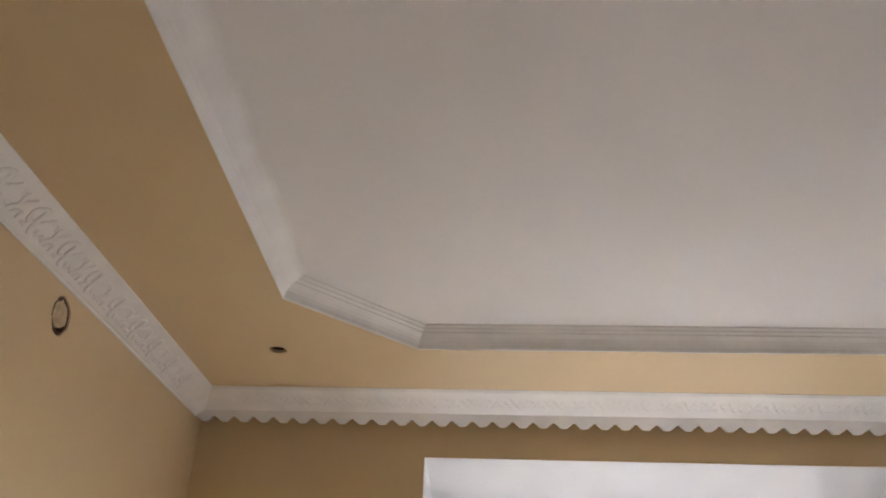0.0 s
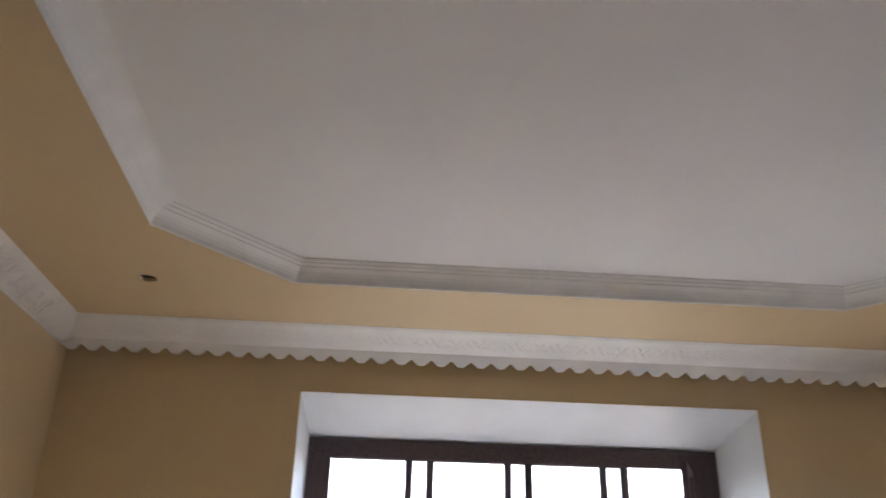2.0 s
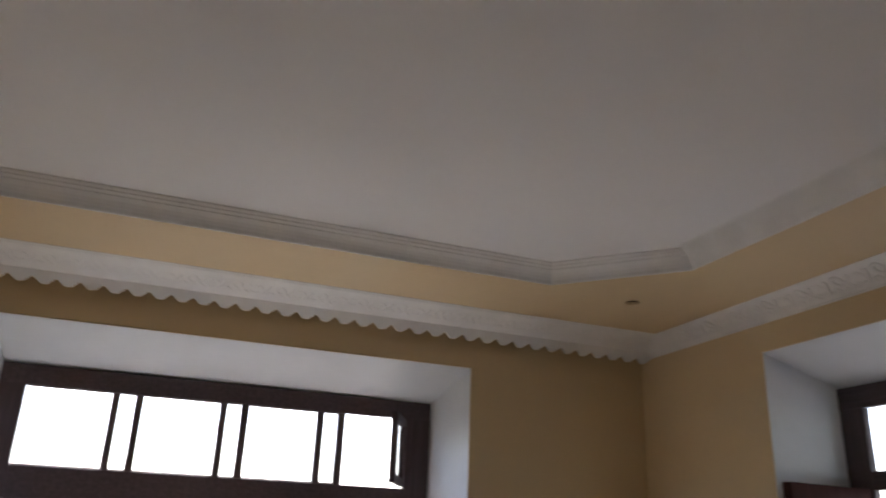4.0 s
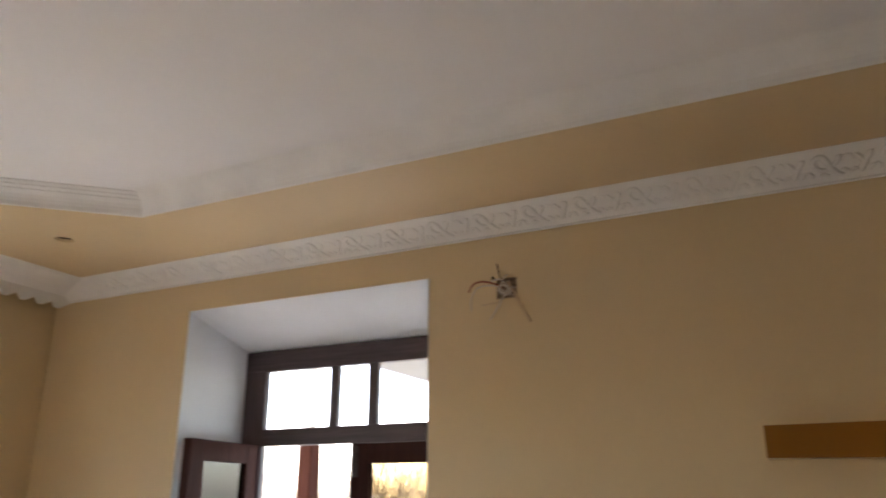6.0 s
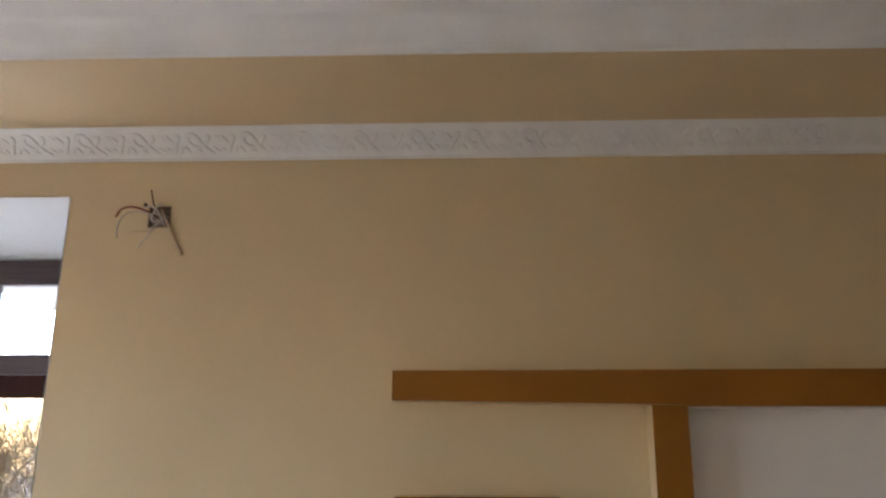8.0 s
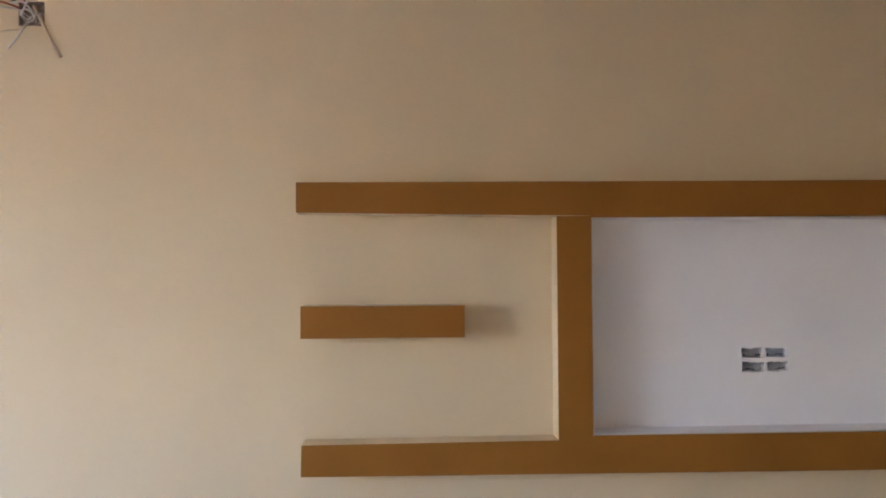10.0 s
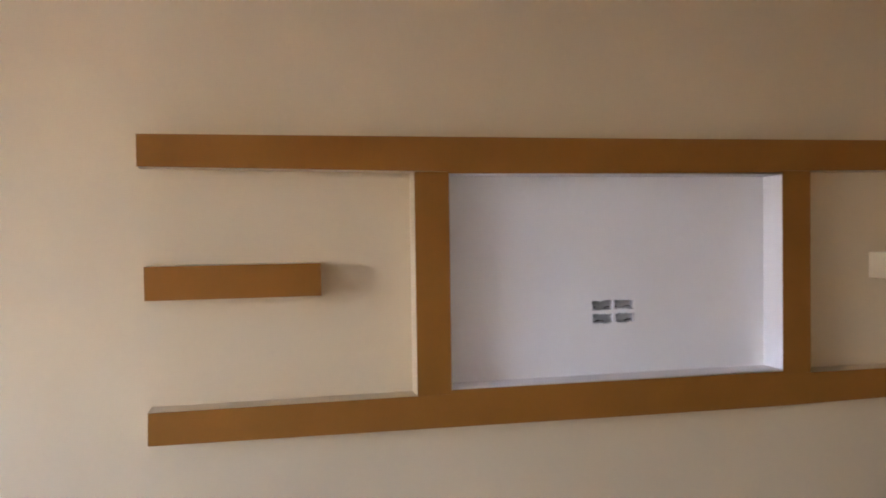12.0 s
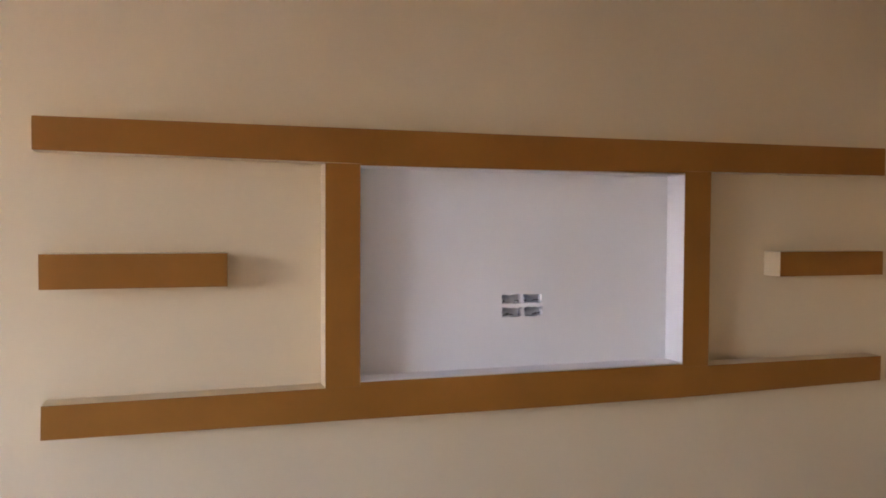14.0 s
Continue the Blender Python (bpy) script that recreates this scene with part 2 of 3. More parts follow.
tagged(part("ceiling", block(-1.8, 2.36, -3.62, 3.565, ZC, ZC + 0.05), WHITE), "flat matt white ceiling inside the raised tray", "ceiling", kind="structure")
tagged(part("roof_slab", block(-2.95, 3.60, YD - 0.4, YA + 0.5, ZTOP, 3.5), OUTER), "rendered roof slab over the room", "roof", kind="structure")

TRAY = [(1.72, 3.545), (-1.125, 3.545), (-1.68, 2.95), (-1.47, -2.9), (-0.9, -3.5), (1.7, -3.5), (2.28, -2.94), (2.247, 2.98)]
border = plate([[(xc(YD), YD), (XB, YD), (XB, YA), (xc(YA), YA)], TRAY,
                rough_ring(*SPOT_C, 0.046, 0.046, 18, 0.05, 1), rough_ring(*SPOT_B, 0.046, 0.046, 18, 0.05, 2)], 0.018, Matrix.Translation((0, 0, ZS)))
tagged(part("ceiling_border", border, PAINT), "lowered cream painted ceiling border with round lamp cut-outs", "ceiling", kind="structure")

# moulding inside the tray
COVE = [(-0.012, 0.0), (0.0, -0.002), (0.003, 0.004), (0.005, 0.020), (0.012, 0.037), (0.024, 0.052), (0.040, 0.063), (0.049, 0.0670), (0.0495, 0.0725), (0.057, 0.0765),
        (0.0655, 0.0825), (0.0660, 0.0875), (0.074, 0.092), (0.080, 0.0985), (0.080, 0.106), (-0.012, 0.106)]
SOFT = [(-0.012, 0.006), (-0.002, -0.0016), (0.001, -0.0016), (0.003, 0.004), (0.0055, 0.020), (0.0125, 0.037), (0.0245, 0.052), (0.0405, 0.0645), (0.054, 0.0765), (0.068, 0.0870),
        (0.083, 0.0955), (0.090, 0.0987), (0.098, 0.1010), (0.106, 0.1024), (0.114, 0.1031), (0.130, 0.104), (0.130, 0.106), (-0.012, 0.106)]
tray_line = [(x, y, ZS) for x, y in TRAY]
tray_trim = sweep(COVE, tray_line, True, (0, 1, 3, 4, 5, 7))
sweep(SOFT, tray_line, True, (2, 6), tray_trim)
tagged(part("trim_tray_moulding", tray_trim, PLASTER), "white plaster cove moulding round the ceiling tray, stepped across its ends", "moulding", kind="structure")

# wall cornices with leaf relief
CORN = [(0.0, -0.097), (0.007, -0.099), (0.012, -0.095), (0.012, -0.088), (0.020, -0.085), (0.163, -0.008), (0.174, -0.003), (0.174, 0.001), (0.0, 0.001)]


def leaf_motif():
    """One repeat of the relief: upright leaf strokes and a scroll, raised on the sloping face (u along, v up the slope, n out of it)."""
    bm = bmesh.new()
    strokes = [
        ([(0.018, 0.122), (0.030, 0.104), (0.044, 0.080), (0.050, 0.066)], 0.0050),
        ([(0.074, 0.128), (0.070, 0.108), (0.056, 0.082), (0.046, 0.056), (0.036, 0.026)], 0.0066),
        ([(0.066, 0.026), (0.074, 0.046), (0.086, 0.056)], 0.0044),
        ([(0.090, 0.058), (0.100, 0.046), (0.108, 0.026)], 0.0046),
        ([(0.122, 0.078), (0.114, 0.100), (0.126, 0.124), (0.148, 0.126), (0.160, 0.104), (0.170, 0.078), (0.186, 0.052), (0.202, 0.030), (0.220, 0.020)], 0.0068),
        ([(0.122, 0.078), (0.136, 0.062), (0.156, 0.056), (0.170, 0.062)], 0.0054),
        ([(0.212, 0.128), (0.206, 0.106), (0.194, 0.086), (0.180, 0.068)], 0.0056),
        ([(0.136, 0.028), (0.150, 0.036), (0.164, 0.026)], 0.0044),
        ([(0.216, 0.044), (0.226, 0.050), (0.234, 0.040), (0.228, 0.034)], 0.0042),
        ([(0.238, 0.028), (0.246, 0.034), (0.254, 0.028)], 0.0040),
        ([(0.004, 0.040), (0.014, 0.046), (0.022, 0.036)], 0.0040),
        ([(0.222, 0.104), (0.236, 0.122), (0.252, 0.118), (0.262, 0.096)], 0.0026),
    ]
    for pts, r in strokes:
        line = smooth_line([(u, v, 0) for u, v in pts], 4)
        k = len(line) - 1
        tube(bm, line, [2.1 * r * (0.55 + 0.45 * math.sin(math.pi * (0.12 + 0.8 * i / k))) for i in range(k + 1)], 8)
    for v in bm.verts:
        v.co.z = v.co.z * 0.45
    me = bpy.data.meshes.new("leaf_relief")
    bm.to_mesh(me)
    bm.free()
    me.materials.append(PLASTER)
    me.polygons.foreach_set("use_smooth", [True] * len(me.polygons))
    return me


MOTIF = leaf_motif()
STEP = 0.2495


def relief(parent, start, u, v, count, depth=1.0):
    u, v = Vector(u).normalized(), Vector(v).normalized()
    n = u.cross(v)
    for i in range(count):
        ob = new("leaf_relief", MOTIF)
        at = Vector(start) + u * STEP * i
        ob.matrix_basis = Matrix(((u.x, v.x, n.x * depth, at.x), (u.y, v.y, n.y * depth, at.y), (u.z, v.z, n.z * depth, at.z), (0, 0, 0, 1)))
        ob.parent = parent


east = tagged(part("cornice_east", sweep(CORN, [(XB, YD, ZS), (XB, 4.47, ZS)], False), PLASTER),
              "white plaster cornice with raised leaf scroll relief", "cornice", kind="structure")
relief(east, (XB - 0.020, 4.095, ZS - 0.085), (0, -1, 0), (-0.880, 0, 0.474), 33, 0.95)
westc = tagged(part("cornice_west", sweep(CORN, [(xc(4.47), 4.47, ZS), (xc(YD), YD, ZS)], False), PLASTER),
               "white plaster cornice with raised leaf scroll relief", "cornice", kind="structure")
relief(westc, (xc(-3.95) + 0.020, -3.95, ZS - 0.085), (-SLANT, 1, 0), (0.880, 0.035, 0.474), 32, 1.0)

# curtain pelmet along the window wall: sloping cornice over a scalloped board
PELMET = [(0.0, -0.072), (0.008, -0.074), (0.013, -0.071), (0.015, -0.066), (0.024, -0.062), (0.090, -0.045), (0.180, -0.027), (0.258, -0.012), (0.268, -0.009), (0.272, -0.005), (0.290, -0.003), (0.290, 0.001), (0.0, 0.001)]
pelmet = tagged(part("cornice_pelmet", sweep(PELMET, [(XB, 4.462, ZS), (xc(4.462), 4.462, ZS)], False), PLASTER),
                "white plaster curtain pelmet with a scalloped lower edge", "pelmet", kind="structure")
PERIOD = 0.122
left, right = xc(4.46), XB
count = int(round((right - left) / PERIOD))
PERIOD = (right - left) / count
edge = []
SCALLOP = [(0.0, 0.030), (0.09, 0.029), (0.12, 0.019), (0.22, 0.016), (0.26, 0.007), (0.36, 0.0015), (0.5, 0.0), (0.64, 0.0015), (0.74, 0.007), (0.78, 0.016), (0.88, 0.019), (0.91, 0.029)]
for i in range(count):
    edge += [(left + PERIOD * (i + a), 2.857 - 0.0024 * (PERIOD * (i + a)) + b * 0.95 - 0.003) for a, b in SCALLOP]
board = plate([edge + [(right, 2.872), (right, 2.915), (left, 2.915)]], 0.018, Matrix.Translation((0, 4.450, 0)) @ UP_NORTH)
for v in board.verts:
    v.co.y += 0.7 * (2.905 - v.co.z)
part("scalloped_board", board, PLASTER, pelmet)
relief(pelmet, (-2.30, 4.40, ZS - 0.054), (1, 0, 0), (0, -0.975, 0.22), 21, 0.22)


def splay(a, b, c, put):
    """White lining of an opening: from rectangle a at the wall's face to b at the frame, filled back to the straight hole c."""
    bm = bmesh.new()
    rings = [[bm.verts.new(put(*p)) for p in ((r[0], r[2], d), (r[1], r[2], d), (r[1], r[3], d), (r[0], r[3], d))] for r, d in (a, b, c)]
    for p, q in ((0, 1), (1, 2), (2, 0)):
        for k in range(4):
            bm.faces.new((rings[p][k], rings[p][(k + 1) % 4], rings[q][(k + 1) % 4], rings[q][k]))
    bmesh.ops.recalc_face_normals(bm, faces=bm.faces)
    return bm


# ---- window ----
w_in = (WIN[0] + 0.004, WIN[1] - 0.004, WIN[2] + 0.004, WIN[3] - 0.004)
tagged(part("window_reveal", splay((w_in, -0.002), (WFR, 0.49), (w_in, 0.49), lambda x, z, d: (x, YA + d, z)), REVEAL),
       "white painted splayed window reveal", "reveal", kind="structure")
win = thing("window_1", (0.22, YF, WFR[2]), "wide dark-stained timber window with a row of upper lights", "window", kind="structure")
D = 0.045
part("head_rail", block(WFR[0], WFR[1], YF, YF + D, 2.375, WFR[3], 0.004), FRAME_H, win)
part("transom_rail", block(-0.975, 1.445, YF + 0.002, YF + D, 1.735, 1.915, 0.005), FRAME_H, win)
part("bottom_rail", block(-0.975, 1.445, YF + 0.002, YF + D, WFR[2], 1.02, 0.005), FRAME_H, win)
part("stile", block(WFR[0], -0.972, YF - 0.002, YF + D, WFR[2], 2.376, 0.004), FRAME, win)
part("stile", block(1.442, WFR[1], YF - 0.002, YF + D, WFR[2], 2.376, 0.004), FRAME, win)
for a, b in ((-0.485, -0.457), (-0.350, -0.320), (0.160, 0.188), (0.293, 0.325), (0.790, 0.820), (0.930, 0.964)):
    part("glazing_bar", block(a - 0.011, b + 0.011, YF + 0.006, YF + D - 0.004, 1.914, 2.376, 0.003), FRAME, win)
for a, b in ((-0.485, -0.320), (0.180, 0.346), (0.805, 0.972)):
    part("mullion", block(a, b, YF + 0.004, YF + D, 1.019, 1.736, 0.004), FRAME, win)
for a, b, c, d in ((-0.975, -0.48, 1.91, 2.38), (-0.46, -0.345, 1.91, 2.38), (-0.325, 0.165, 1.91, 2.38), (0.185, 0.298, 1.91, 2.38), (0.32, 0.795, 1.91, 2.38), (0.815, 0.935, 1.91, 2.38),
                   (-0.975, -0.48, 1.015, 1.74), (-0.325, 0.185, 1.015, 1.74), (0.34, 0.81, 1.015, 1.74), (0.967, 1.445, 1.015, 1.74)):
    pane = part("pane", block(a, b, YF + 0.024, YF + 0.028, c, d), GLASS, win)
    pane.visible_shadow = False
    for k, (p, q) in enumerate(((c, c + 0.014), (d - 0.014, d))):
        part("glazing_bead", block(a + 0.005, b - 0.005, YF + 0.014, YF + 0.0245, p, q + (0.002 if k else 0.0), 0.002), FRAME_H, win)
part("vent_jamb", block(1.396, 1.443, YF + 0.001, YF + D, 1.914, 2.377, 0.003), FRAME, win)
# open vent sash
swing = Matrix.Translation((1.384, YF - 0.008, 0)) @ Matrix.Rotation(radians(64), 4, "Z")
sash = part("vent_sash", block(-0.045, 0.0, -0.019, 0.019, 1.925, 2.365, 0.003, swing), FRAME, win, "dark timber vent sash swung open")
part("sash_stile", block(-0.43, -0.375, -0.021, 0.021, 1.925, 2.365, 0.003, swing), FRAME, sash)
part("sash_rail", block(-0.386, -0.044, -0.017, 0.017, 2.315, 2.364, 0.003, swing), FRAME_H, sash)
part("sash_rail", block(-0.386, -0.044, -0.017, 0.017, 1.926, 1.975, 0.003, swing), FRAME_H, sash)
pane = part("sash_pane", block(-0.388, -0.042, -0.002, 0.002, 1.972, 2.318, 0, swing), GLASS, sash)
pane.visible_shadow = False
part("stay_bar", block(-0.30, -0.02, 0.020, 0.026, 1.935, 1.95, 0.002, swing), BRASS, sash)

# ---- garden door ----
d_in = (DOOR[0] + 0.004, DOOR[1] - 0.004, -0.04, DOOR[3] - 0.004)
tagged(part("door_reveal", splay((d_in, -0.002), ((DFR[0], DFR[1], -0.03, DFR[3]), 0.53), (d_in, 0.53), lambda y, z, d: (XB + d, y, z)), REVEAL),
       "white painted door reveal in the thick wall", "reveal", kind="structure")
door = thing("door_1", (XF, 2.58, 0), "dark-stained double door with a glazed transom, one leaf standing open", "door", kind="structure")
part("jamb", block(XF, XF + 0.05, 3.195, DFR[1], -0.006, 2.412, 0.005), FRAME, door)
part("jamb", block(XF, XF + 0.05, DFR[0], 1.935, -0.006, 2.412, 0.005), FRAME, door)
part("head_rail", block(XF - 0.002, XF + 0.05, DFR[0], DFR[1], 2.410, DFR[3], 0.005), FRAME_H, door)
part("transom_rail", block(XF - 0.001, XF + 0.05, 1.934, 3.196, 1.957, 2.058, 0.005), FRAME_H, door)
for a, b in ((2.667, 2.711), (2.395, 2.444)):
    part("glazing_bar", block(XF + 0.006, XF + 0.045, a - 0.008, b + 0.008, 2.057, 2.411, 0.003), FRAME, door)
for a, b in ((2.706, 3.198), (2.44, 2.672), (1.93, 2.40)):
    pane = part("pane", block(XF + 0.022, XF + 0.026, a, b, 2.05, 2.415), GLASS, door)
    pane.visible_shadow = False


def leaf(m, glass, label, w=0.622, h=1.9555, t=0.02):
    """A door leaf hung at local x = 0, reaching along +x, with a tall glazed panel over a wooden one."""
    lf = part("leaf", block(0, 0.11, -t, t, 0.01, h, 0.004, m), LEAF, door, label)
    part("stile", block(w - 0.125, w, -t, t, 0.01, h, 0.004, m), LEAF, lf)
    part("top_rail", block(0.109, w - 0.124, 0.001 - t, t - 0.001, h - 0.112, h - 0.001, 0.004, m), LEAF, lf)
    part("lock_rail", block(0.109, w - 0.124, 0.001 - t, t - 0.001, 0.82, 0.98, 0.004, m), LEAF, lf)
    part("bottom_rail", block(0.109, w - 0.124, 0.001 - t, t - 0.001, 0.01, 0.22, 0.004, m), LEAF, lf)
    part("wooden_panel", block(0.105, w - 0.12, -0.009, 0.009, 0.21, 0.83, 0, m), LEAF, lf)
    p = part("pane", block(0.106, w - 0.121, -0.002, 0.002, 0.97, h - 0.108, 0, m), glass, lf)
    p.visible_shadow = False
    for a, b in ((0.109, 0.121), (w - 0.136, w - 0.124)):
        part("glazing_bead", block(a, b, -0.011, -0.002, 0.981, h - 0.113, 0.001, m), LEAF, lf)
    return lf


open_leaf = Matrix.Translation((XF - 0.012, 3.232, 0)) @ Matrix.Rotation(radians(-90 - 85), 4, "Z")
leaf(open_leaf, DARKENED, "dark brown glazed door leaf swung open into the room", 0.625, 1.964, 0.027)
shut_leaf = Matrix.Translation((XF + 0.024, 1.930, 0)) @ Matrix.Rotation(radians(90), 4, "Z")
shut = leaf(shut_leaf, AMBER, "closed dark brown door leaf with amber glass")
bolt = block(XF - 0.003, XF + 0.004, 2.50, 2.535, 1.77, 1.94, 0.002)
tube(bolt, [(XF - 0.008, 2.517, 1.775), (XF - 0.008, 2.517, 1.955)], 0.006, 8)
tube(bolt, [(XF - 0.008, 2.517, 1.80), (XF - 0.034, 2.517, 1.80)], 0.005, 8)
part("tower_bolt", bolt, BRASS, shut, "small dull metal tower bolt")

# ---- television wall: painted plaster frame and shelves ----
XU = 2.928
unit = thing("wall_unit", (XB, -1.65, 0.726), "ochre brown plaster frame round a white television recess", "wall unit")


def rail(name, outline, parent):
    """A cream plaster bar standing out of the wall, outlined in (y, z), with its face painted brown."""
    b = part(name, plate([outline], XB - XU - 0.001, Matrix.Translation((XU, 0, 0)) @ UP_EAST), PAINT, parent)
    part("brown_face", plate([outline], 0.0025, Matrix.Translation((XU - 0.0022, 0, 0)) @ UP_EAST), BROWN, b, "ochre brown painted face")
    return b


rail("top_rail", [(-3.587, 1.798), (-2.542, 1.790), (-2.400, 1.790), (-2.399, 1.781), (-1.65, 1.776), (-0.882, 1.773), (-0.881, 1.780), (-0.739, 1.782), (0.298, 1.795), (0.298, 1.915), (-1.65, 1.922), (-3.587, 1.935)], unit)
rail("bottom_rail", [(-3.587, 0.754), (-2.40, 0.741), (-1.65, 0.744), (-0.88, 0.750), (0.281, 0.758), (0.278, 0.881), (-0.739, 0.884), (-0.881, 0.884), (-0.882, 0.901), (-1.65, 0.8975), (-2.399, 0.895), (-2.400, 0.884), (-2.542, 0.884), (-3.587, 0.878)], unit)
rail("upright", rect(-0.8805, -0.740, 0.8845, 1.7795), unit)
rail("upright", rect(-2.542, -2.401, 0.8845, 1.7895), unit)
for y0, y1, z0, z1 in ((TVB[0], TVB[1], 1.771, 1.7725), (TVB[0], TVB[1], 0.9012, 0.9030), (TVB[0] + 0.0008, TVB[0] + 0.0035, 0.903, 1.771), (TVB[1] - 0.0055, TVB[1] - 0.0025, 0.903, 1.771)):
    part("recess_lining", block(XU + 0.0006, XB + 0.0215, y0, y1, z0, z1), TVWHITE, unit, "white painted recess edge")


def ragged(y0, y1, z0, z1):
    """A broken rectangular outline: straight boxes with chipped plaster."""
    out = []
    for (a, b), (c, d) in zip(((y0, z0), (y1, z0), (y1, z1), (y0, z1)), ((y1, z0), (y1, z1), (y0, z1), (y0, z0))):
        for k in range(5):
            f = k / 5
            out.append((a + (c - a) * f + random.uniform(-0.0034, 0.0034), b + (d - b) * f + random.uniform(-0.0040, 0.0040)))
    return out


holes = plate([rect(TVB[0] + 0.001, TVB[1] - 0.001, TVB[2] + 0.001, TVB[3] - 0.001)]
              + [ragged(*q) for q in SOCKETS], 0.02, Matrix.Translation((XB + 0.022, 0, 0)) @ UP_EAST)
part("white_panel", holes, TVWHITE, unit, "plain white painted television panel")
shelf_a = thing("floating_shelf", (XB, -0.04, 1.296), "short ochre-faced plaster shelf on the cream wall", "shelf", "shelves of the television wall")
rail("shelf_body", rect(-0.367, 0.281, 1.298, 1.425), shelf_a)
shelf_b = thing("floating_shelf", (XB, -3.29, 1.293), "short ochre-faced plaster shelf with a cream end", "shelf", "shelves of the television wall")
rail("shelf_body", rect(-3.587, -2.948, 1.295, 1.415), shelf_b)

# socket boxes behind the holes in the panel
for y0, y1, z0, z1 in SOCKETS:
    box = thing("socket_box", (XB + 0.03, (y0 + y1) / 2, z0), "empty grey recessed socket box without a cover", "socket box", "socket boxes of the television panel")
    bm = bmesh.new()
    x0, x1 = XB + 0.044, XB + 0.070
    a0, a1, c0, c1 = y0 - 0.006, y1 + 0.006, z0 - 0.005, z1 + 0.005
    for q in ((x1 - 0.002, x1, a0, a1, c0, c1), (x0, x1, a0, a0 + 0.002, c0, c1), (x0, x1, a1 - 0.002, a1, c0, c1), (x0, x1, a0, a1, c0, c0 + 0.002), (x0, x1, a0, a1, c1 - 0.002, c1)):
        block(*q, 0, None, bm)
    part("box_shell", bm, GREYBOX, box)
    rnd = random.Random(int(1000 * z0 - 900 * y0))
    for k in range(2):
        w = bmesh.new()
        s0 = Vector((x1 - 0.004, rnd.uniform(a0 + 0.02, a1 - 0.02), c0 + 0.008))
        tube(w, smooth_line([s0, s0 + Vector((-0.02, rnd.uniform(-0.02, 0.02), 0.008)), s0 + Vector((-0.026, rnd.uniform(-0.03, 0.03), rnd.uniform(0, 0.012)))], 4), 0.002, 5)
        part("wire_stub", w, WIRE_B, box)

# ---- wall lamp box with loose wires ----
jb = thing("junction_box", (XB, 1.373, 2.562), "open square wall box with loose cut wires", "junction box")
bm = bmesh.new()
j0, j1, k0, k1 = JBOX[0] + 0.001, JBOX[1] - 0.001, JBOX[2] + 0.001, JBOX[3] - 0.001
for q in ((XB + 0.030, XB + 0.033, j0, j1, k0, k1), (XB - 0.002, XB + 0.033, j0, j0 + 0.003, k0, k1), (XB - 0.002, XB + 0.033, j1 - 0.003, j1, k0, k1),
          (XB - 0.002, XB + 0.033, j0, j1, k0, k0 + 0.003), (XB - 0.002, XB + 0.033, j0, j1, k1 - 0.003, k1)):
    block(*q, 0, None, bm)
part("box_shell", bm, STEEL, jb)


def wire(name, pts, r, material, label, end=None):
    bm = bmesh.new()
    line = smooth_line(pts, 6)
    k = len(line) - 1
    tube(bm, line, [r + ((end or r) - r) * i / k for i in range(k + 1)], 6)
    part(name, bm, material, jb, label, True)


O = XB - 0.012
wire("wire", [(XB + 0.03, 1.40, 2.615), (O, 1.415, 2.630), (O - 0.05, 1.47, 2.640), (O - 0.06, 1.515, 2.628), (O - 0.05, 1.545, 2.595)], 0.0042, WIRE_R, "red insulated wire")
wire("wire", [(XB + 0.03, 1.39, 2.605), (O, 1.43, 2.628), (O - 0.04, 1.50, 2.615), (O - 0.04, 1.535, 2.565), (O - 0.035, 1.538, 2.505)], 0.0033, WIRE_W, "grey wire")
wire("wire", [(XB + 0.03, 1.37, 2.595), (O, 1.385, 2.57), (O - 0.03, 1.40, 2.515), (O - 0.04, 1.44, 2.452)], 0.0036, WIRE_W, "pale grey wire")
wire("wire", [(XB + 0.03, 1.385, 2.60), (O, 1.40, 2.548), (O - 0.02, 1.45, 2.535), (O - 0.02, 1.49, 2.53)], 0.0025, WIRE_T, "thin tan wire")
wire("conduit", [(XB + 0.03, 1.37, 2.65), (O + 0.006, 1.362, 2.640), (O + 0.006, 1.335, 2.59), (O + 0.006, 1.285, 2.49), (O + 0.008, 1.255, 2.435)], 0.0042, WIRE_T, "tan cable end fraying towards its tip", 0.0075)
wire("wire", [(XB + 0.02, 1.41, 2.59), (O, 1.405, 2.60), (O - 0.012, 1.39, 2.63), (O - 0.012, 1.375, 2.66), (O - 0.006, 1.36, 2.672)], 0.0036, WIRE_W, "white wire")
wire("wire", [(XB + 0.02, 1.36, 2.58), (O, 1.352, 2.592), (O - 0.01, 1.372, 2.618), (O - 0.008, 1.40, 2.622), (O, 1.412, 2.60)], 0.0036, WIRE_W, "white wire")
wire("wire", [(XB + 0.02, 1.40, 2.655), (O, 1.402, 2.672), (O - 0.015, 1.405, 2.70), (O - 0.01, 1.412, 2.732)], 0.0036, WIRE_D, "short dark wire")
wire("wire", [(XB + 0.03, 1.36, 2.60), (O, 1.37, 2.625), (O - 0.01, 1.395, 2.652), (O - 0.01, 1.43, 2.652), (O, 1.448, 2.645)], 0.0038, WIRE_W, "white wire")
wire("wire", [(XB + 0.03, 1.35, 2.61), (O, 1.36, 2.60), (O, 1.385, 2.585), (O, 1.41, 2.61)], 0.0042, WIRE_W, "white wire")
wire("wire", [(XB + 0.03, 1.345, 2.62), (O, 1.345, 2.61), (O - 0.005, 1.36, 2.58), (O, 1.385, 2.572)], 0.004, WIRE_W, "white wire")
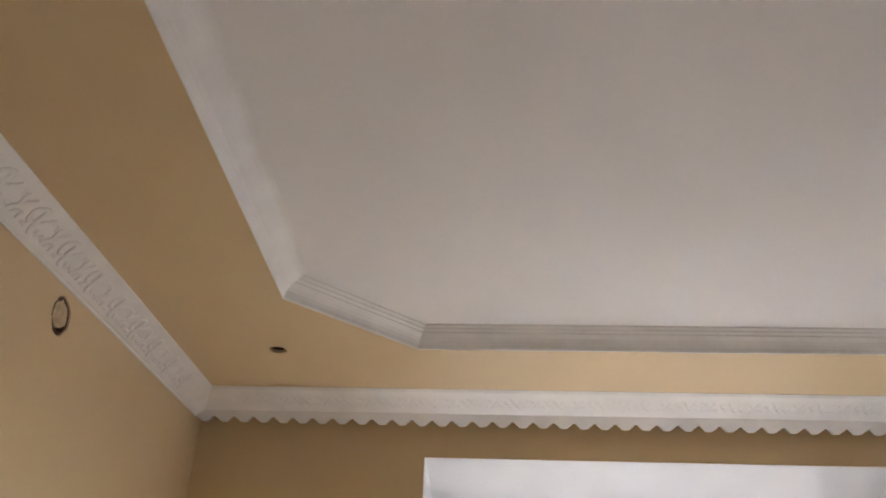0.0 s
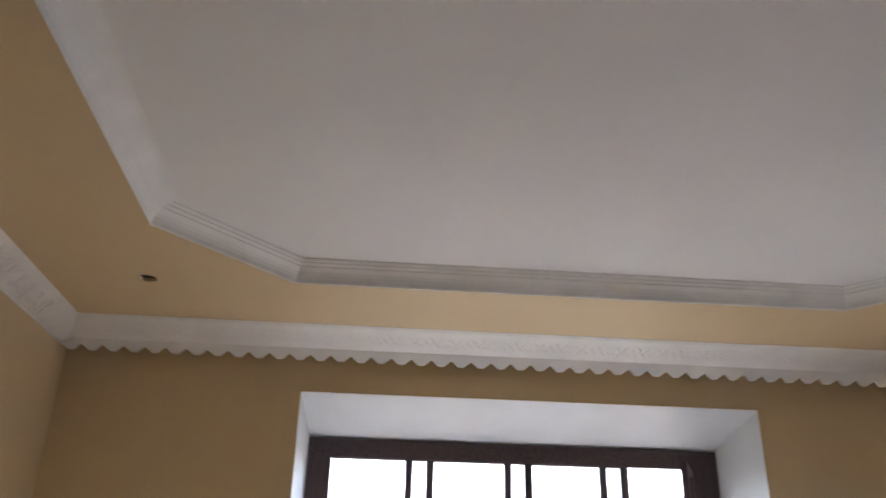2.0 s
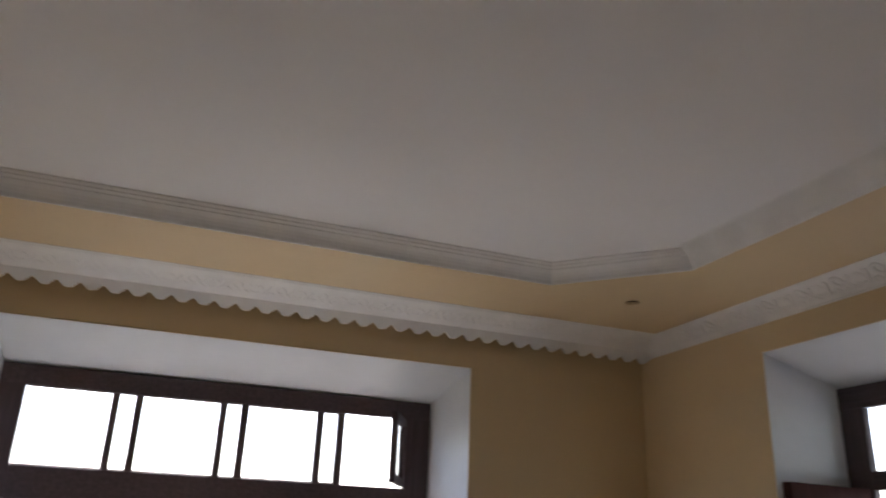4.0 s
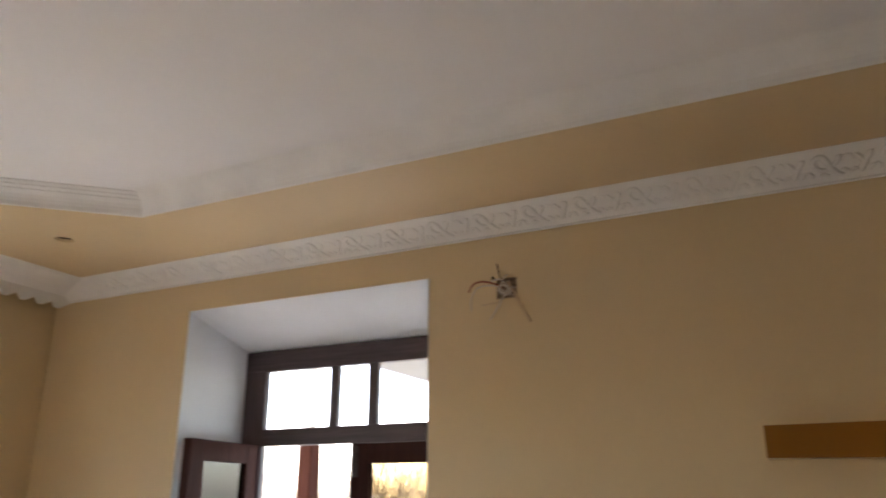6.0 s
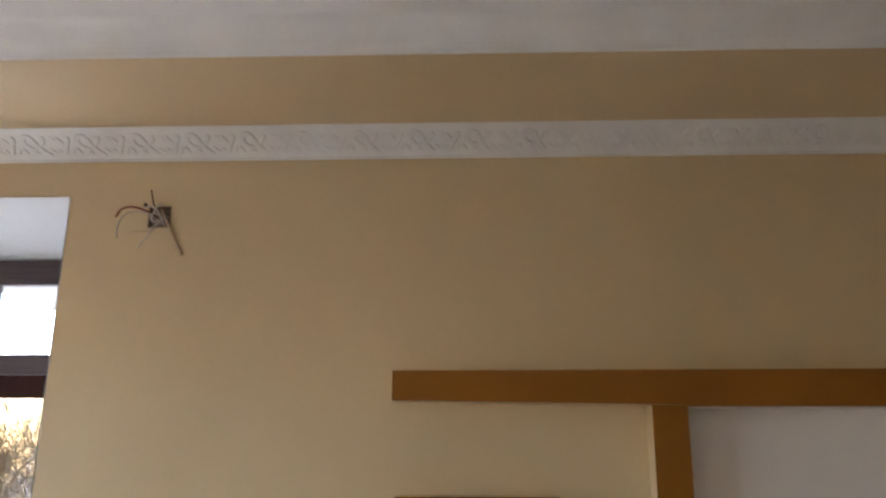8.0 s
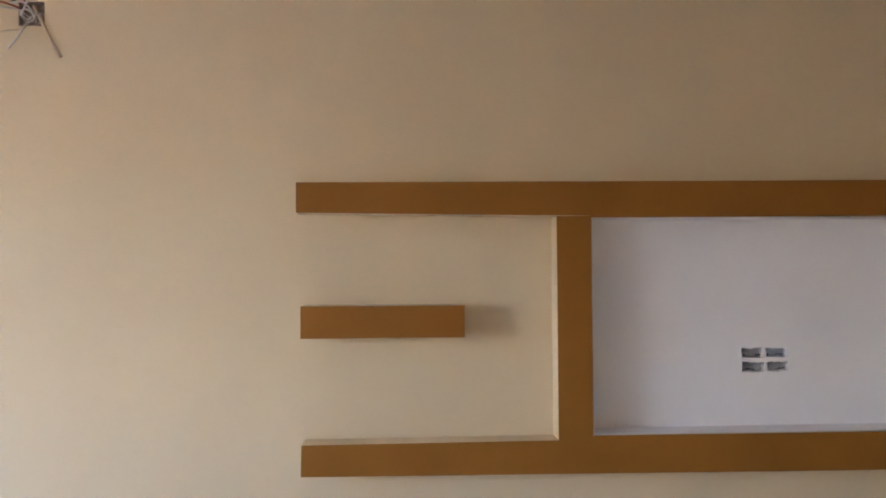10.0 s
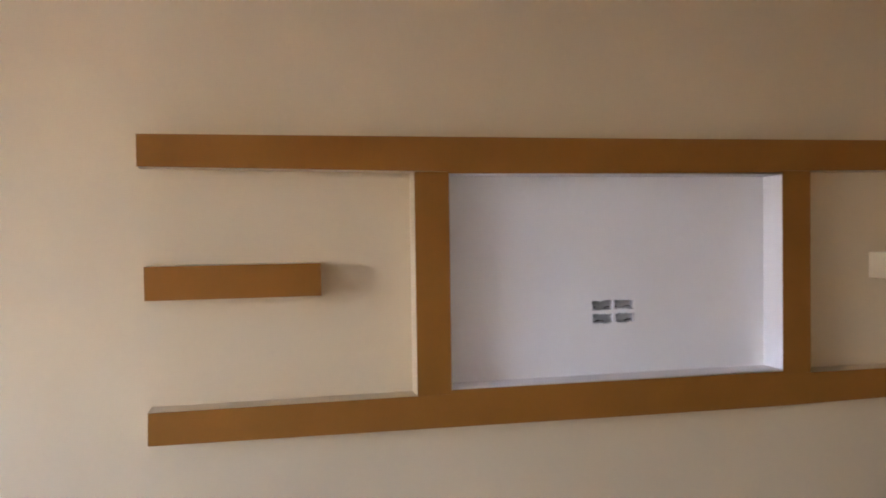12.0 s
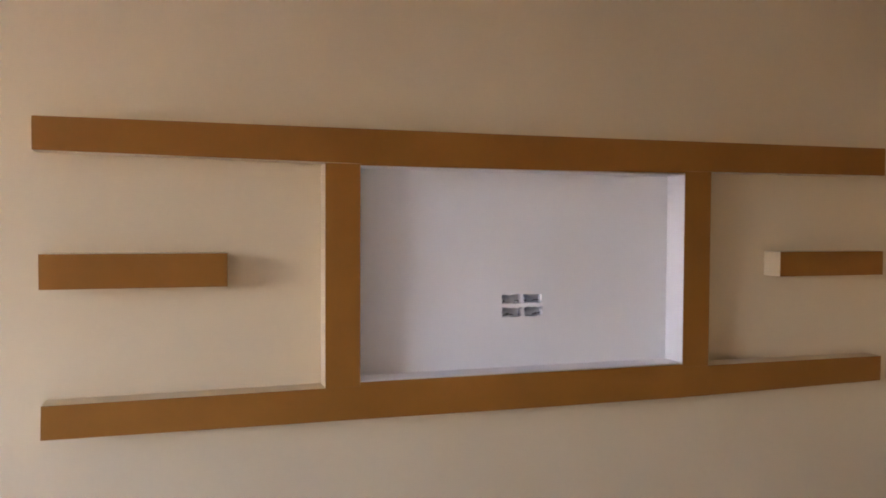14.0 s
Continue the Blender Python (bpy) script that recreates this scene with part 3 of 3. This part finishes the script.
lump = block(XB - 0.016, XB - 0.001, 1.430, 1.448, 2.656, 2.675, 0.007)
part("connector", lump, CAVITY, jb, "dark wire connector")

# round hole in the west wall and lamp holes in the ceiling border
hole = thing("cable_hole", (xc(HOLE[0]), HOLE[0], HOLE[1] - 0.08), "rough round hole chiselled in the plaster, dark rim", "wall hole")
part("cavity", plate([rough_ring(HOLE[0], HOLE[1], 0.105, 0.105, 20, 0.02, 5)], 0.01, west @ Matrix.Translation((0, 0, 0.048))), CAVITY, hole)
rim = plate([rough_ring(HOLE[0], HOLE[1], 0.076, 0.078, 22, 0.05, 4), rough_ring(HOLE[0] + 0.002, HOLE[1], 0.064, 0.064, 22, 0.10, 8)], 0.04, west @ Matrix.Translation((0, 0, 0.006)))
part("broken_rim", rim, CAVITY, hole, "dark broken plaster rim")
part("plaster_core", plate([rough_ring(HOLE[0] + 0.003, HOLE[1] + 0.009, 0.058, 0.060, 20, 0.09, 9)], 0.03, west @ Matrix.Translation((0, 0, 0.007))), RAW, hole, "raw plaster core")

for x, y in (SPOT_C, SPOT_B):
    cut = thing("lamp_cutout", (x, y, ZS), "empty round lamp cut-out in the cream ceiling border", "lamp cut-out", "lamp cut-outs in the border")
    # dark-coloured tube added above the cut-out so that its inside looks shaded
    bm = bmesh.new()
    tube(bm, [(x, y, ZS + 0.0185), (x, y, ZS + 0.10)], 0.056, 20)
    for f in [f for f in bm.faces if len(f.verts) > 4 and f.calc_center_median().z < ZS + 0.05]:
        bm.faces.remove(f)
    part("cavity", bm, CAVITY, cut, "dark tube standing in for the shade inside the hole")
    bm = bmesh.new()
    tube(bm, smooth_line([(x + 0.01, y + 0.03, ZS + 0.09), (x - 0.02, y + 0.01, ZS + 0.05), (x - 0.01, y - 0.02, ZS + 0.04), (x + 0.02, y - 0.015, ZS + 0.05)], 4), 0.003, 5)
    part("wire", bm, WIRE_B, cut)

# ---- outside ----
tagged(part("ground", block(-60, 60, -60, 60, -0.6, -0.4), EARTH), "dry bare earth round the house", "ground", kind="structure")
porch = thing("porch", (5.4, 1.6, -0.4), "pale concrete porch roof on a red-brown post", "porch")
part("roof", block(3.78, 8.2, -1.0, 3.60, 2.76, 2.90, 0.01), CONCRETE, porch)
# unseen floor, added under the post to bounce daylight up through the door
part("porch_bounce_floor", block(3.60, 8.2, -1.0, 4.6, -0.4, -0.02, 0.015), PAVING, porch, "unseen porch floor added to bounce daylight indoors")
part("post", block(4.54, 4.67, 3.55, 3.67, -0.021, 2.15, 0.012), POST, porch, "red-brown timber post")
part("capital", block(4.575, 4.635, 3.58, 3.64, 2.149, 2.765, 0.008), WHITE, porch, "slim white post head")


def bare_tree(at, height, seed, spread=1.0):
    rnd = random.Random(seed)
    tr = thing("tree", at, "bare leafless garden tree with many fine twigs", "tree", "garden trees")
    trunk, limbs = bmesh.new(), bmesh.new()

    def grow(bm, p, d, length, r, level):
        pts, q = [p], d
        steps = 5
        for i in range(steps):
            q = (q + Vector((rnd.uniform(-1, 1), rnd.uniform(-1, 1), rnd.uniform(-0.7, 0.8))) * 0.16).normalized()
            pts.append(pts[-1] + q * length / steps)
        tube(bm, pts, [r * (1 - 0.1 * i) for i in range(steps + 1)], 6 if level < 2 else 4)
        if level == 4:
            return
        for k in range(6 if level < 1 else 4):
            i = steps if not k else rnd.randint(2, steps)
            a = rnd.uniform(0, 2 * math.pi)
            side = d.orthogonal().normalized()
            side = side * math.cos(a) + d.cross(side) * math.sin(a)
            nd = (d * 0.75 + side * rnd.uniform(0.45, 0.95) * spread + Vector((0, 0, 0.08))).normalized()
            grow(limbs, pts[i], nd, length * rnd.uniform(0.62, 0.82), max(0.0048, r * (1 - 0.1 * i) * 0.6), level + 1)

    grow(trunk, Vector(at), Vector((rnd.uniform(-0.1, 0.1), rnd.uniform(-0.1, 0.1), 1)).normalized(), height * 0.34, height * 0.016, 0)
    part("trunk", trunk, BARK, tr)
    part("crown", limbs, BARK, tr)


for k, (x, y, h) in enumerate(((9.5, 7.2, 3.3), (11.5, 7.6, 3.6), (9.2, 5.3, 3.1), (12.0, 10.0, 3.9), (3.7, 13.0, 3.7), (12.5, 5.9, 3.8), (10.2, 6.2, 3.3), (8.6, 6.6, 2.9), (8.0, 4.6, 2.9), (8.4, 5.2, 3.0))):
    bare_tree((x, y, -0.4), h, 20 + k)
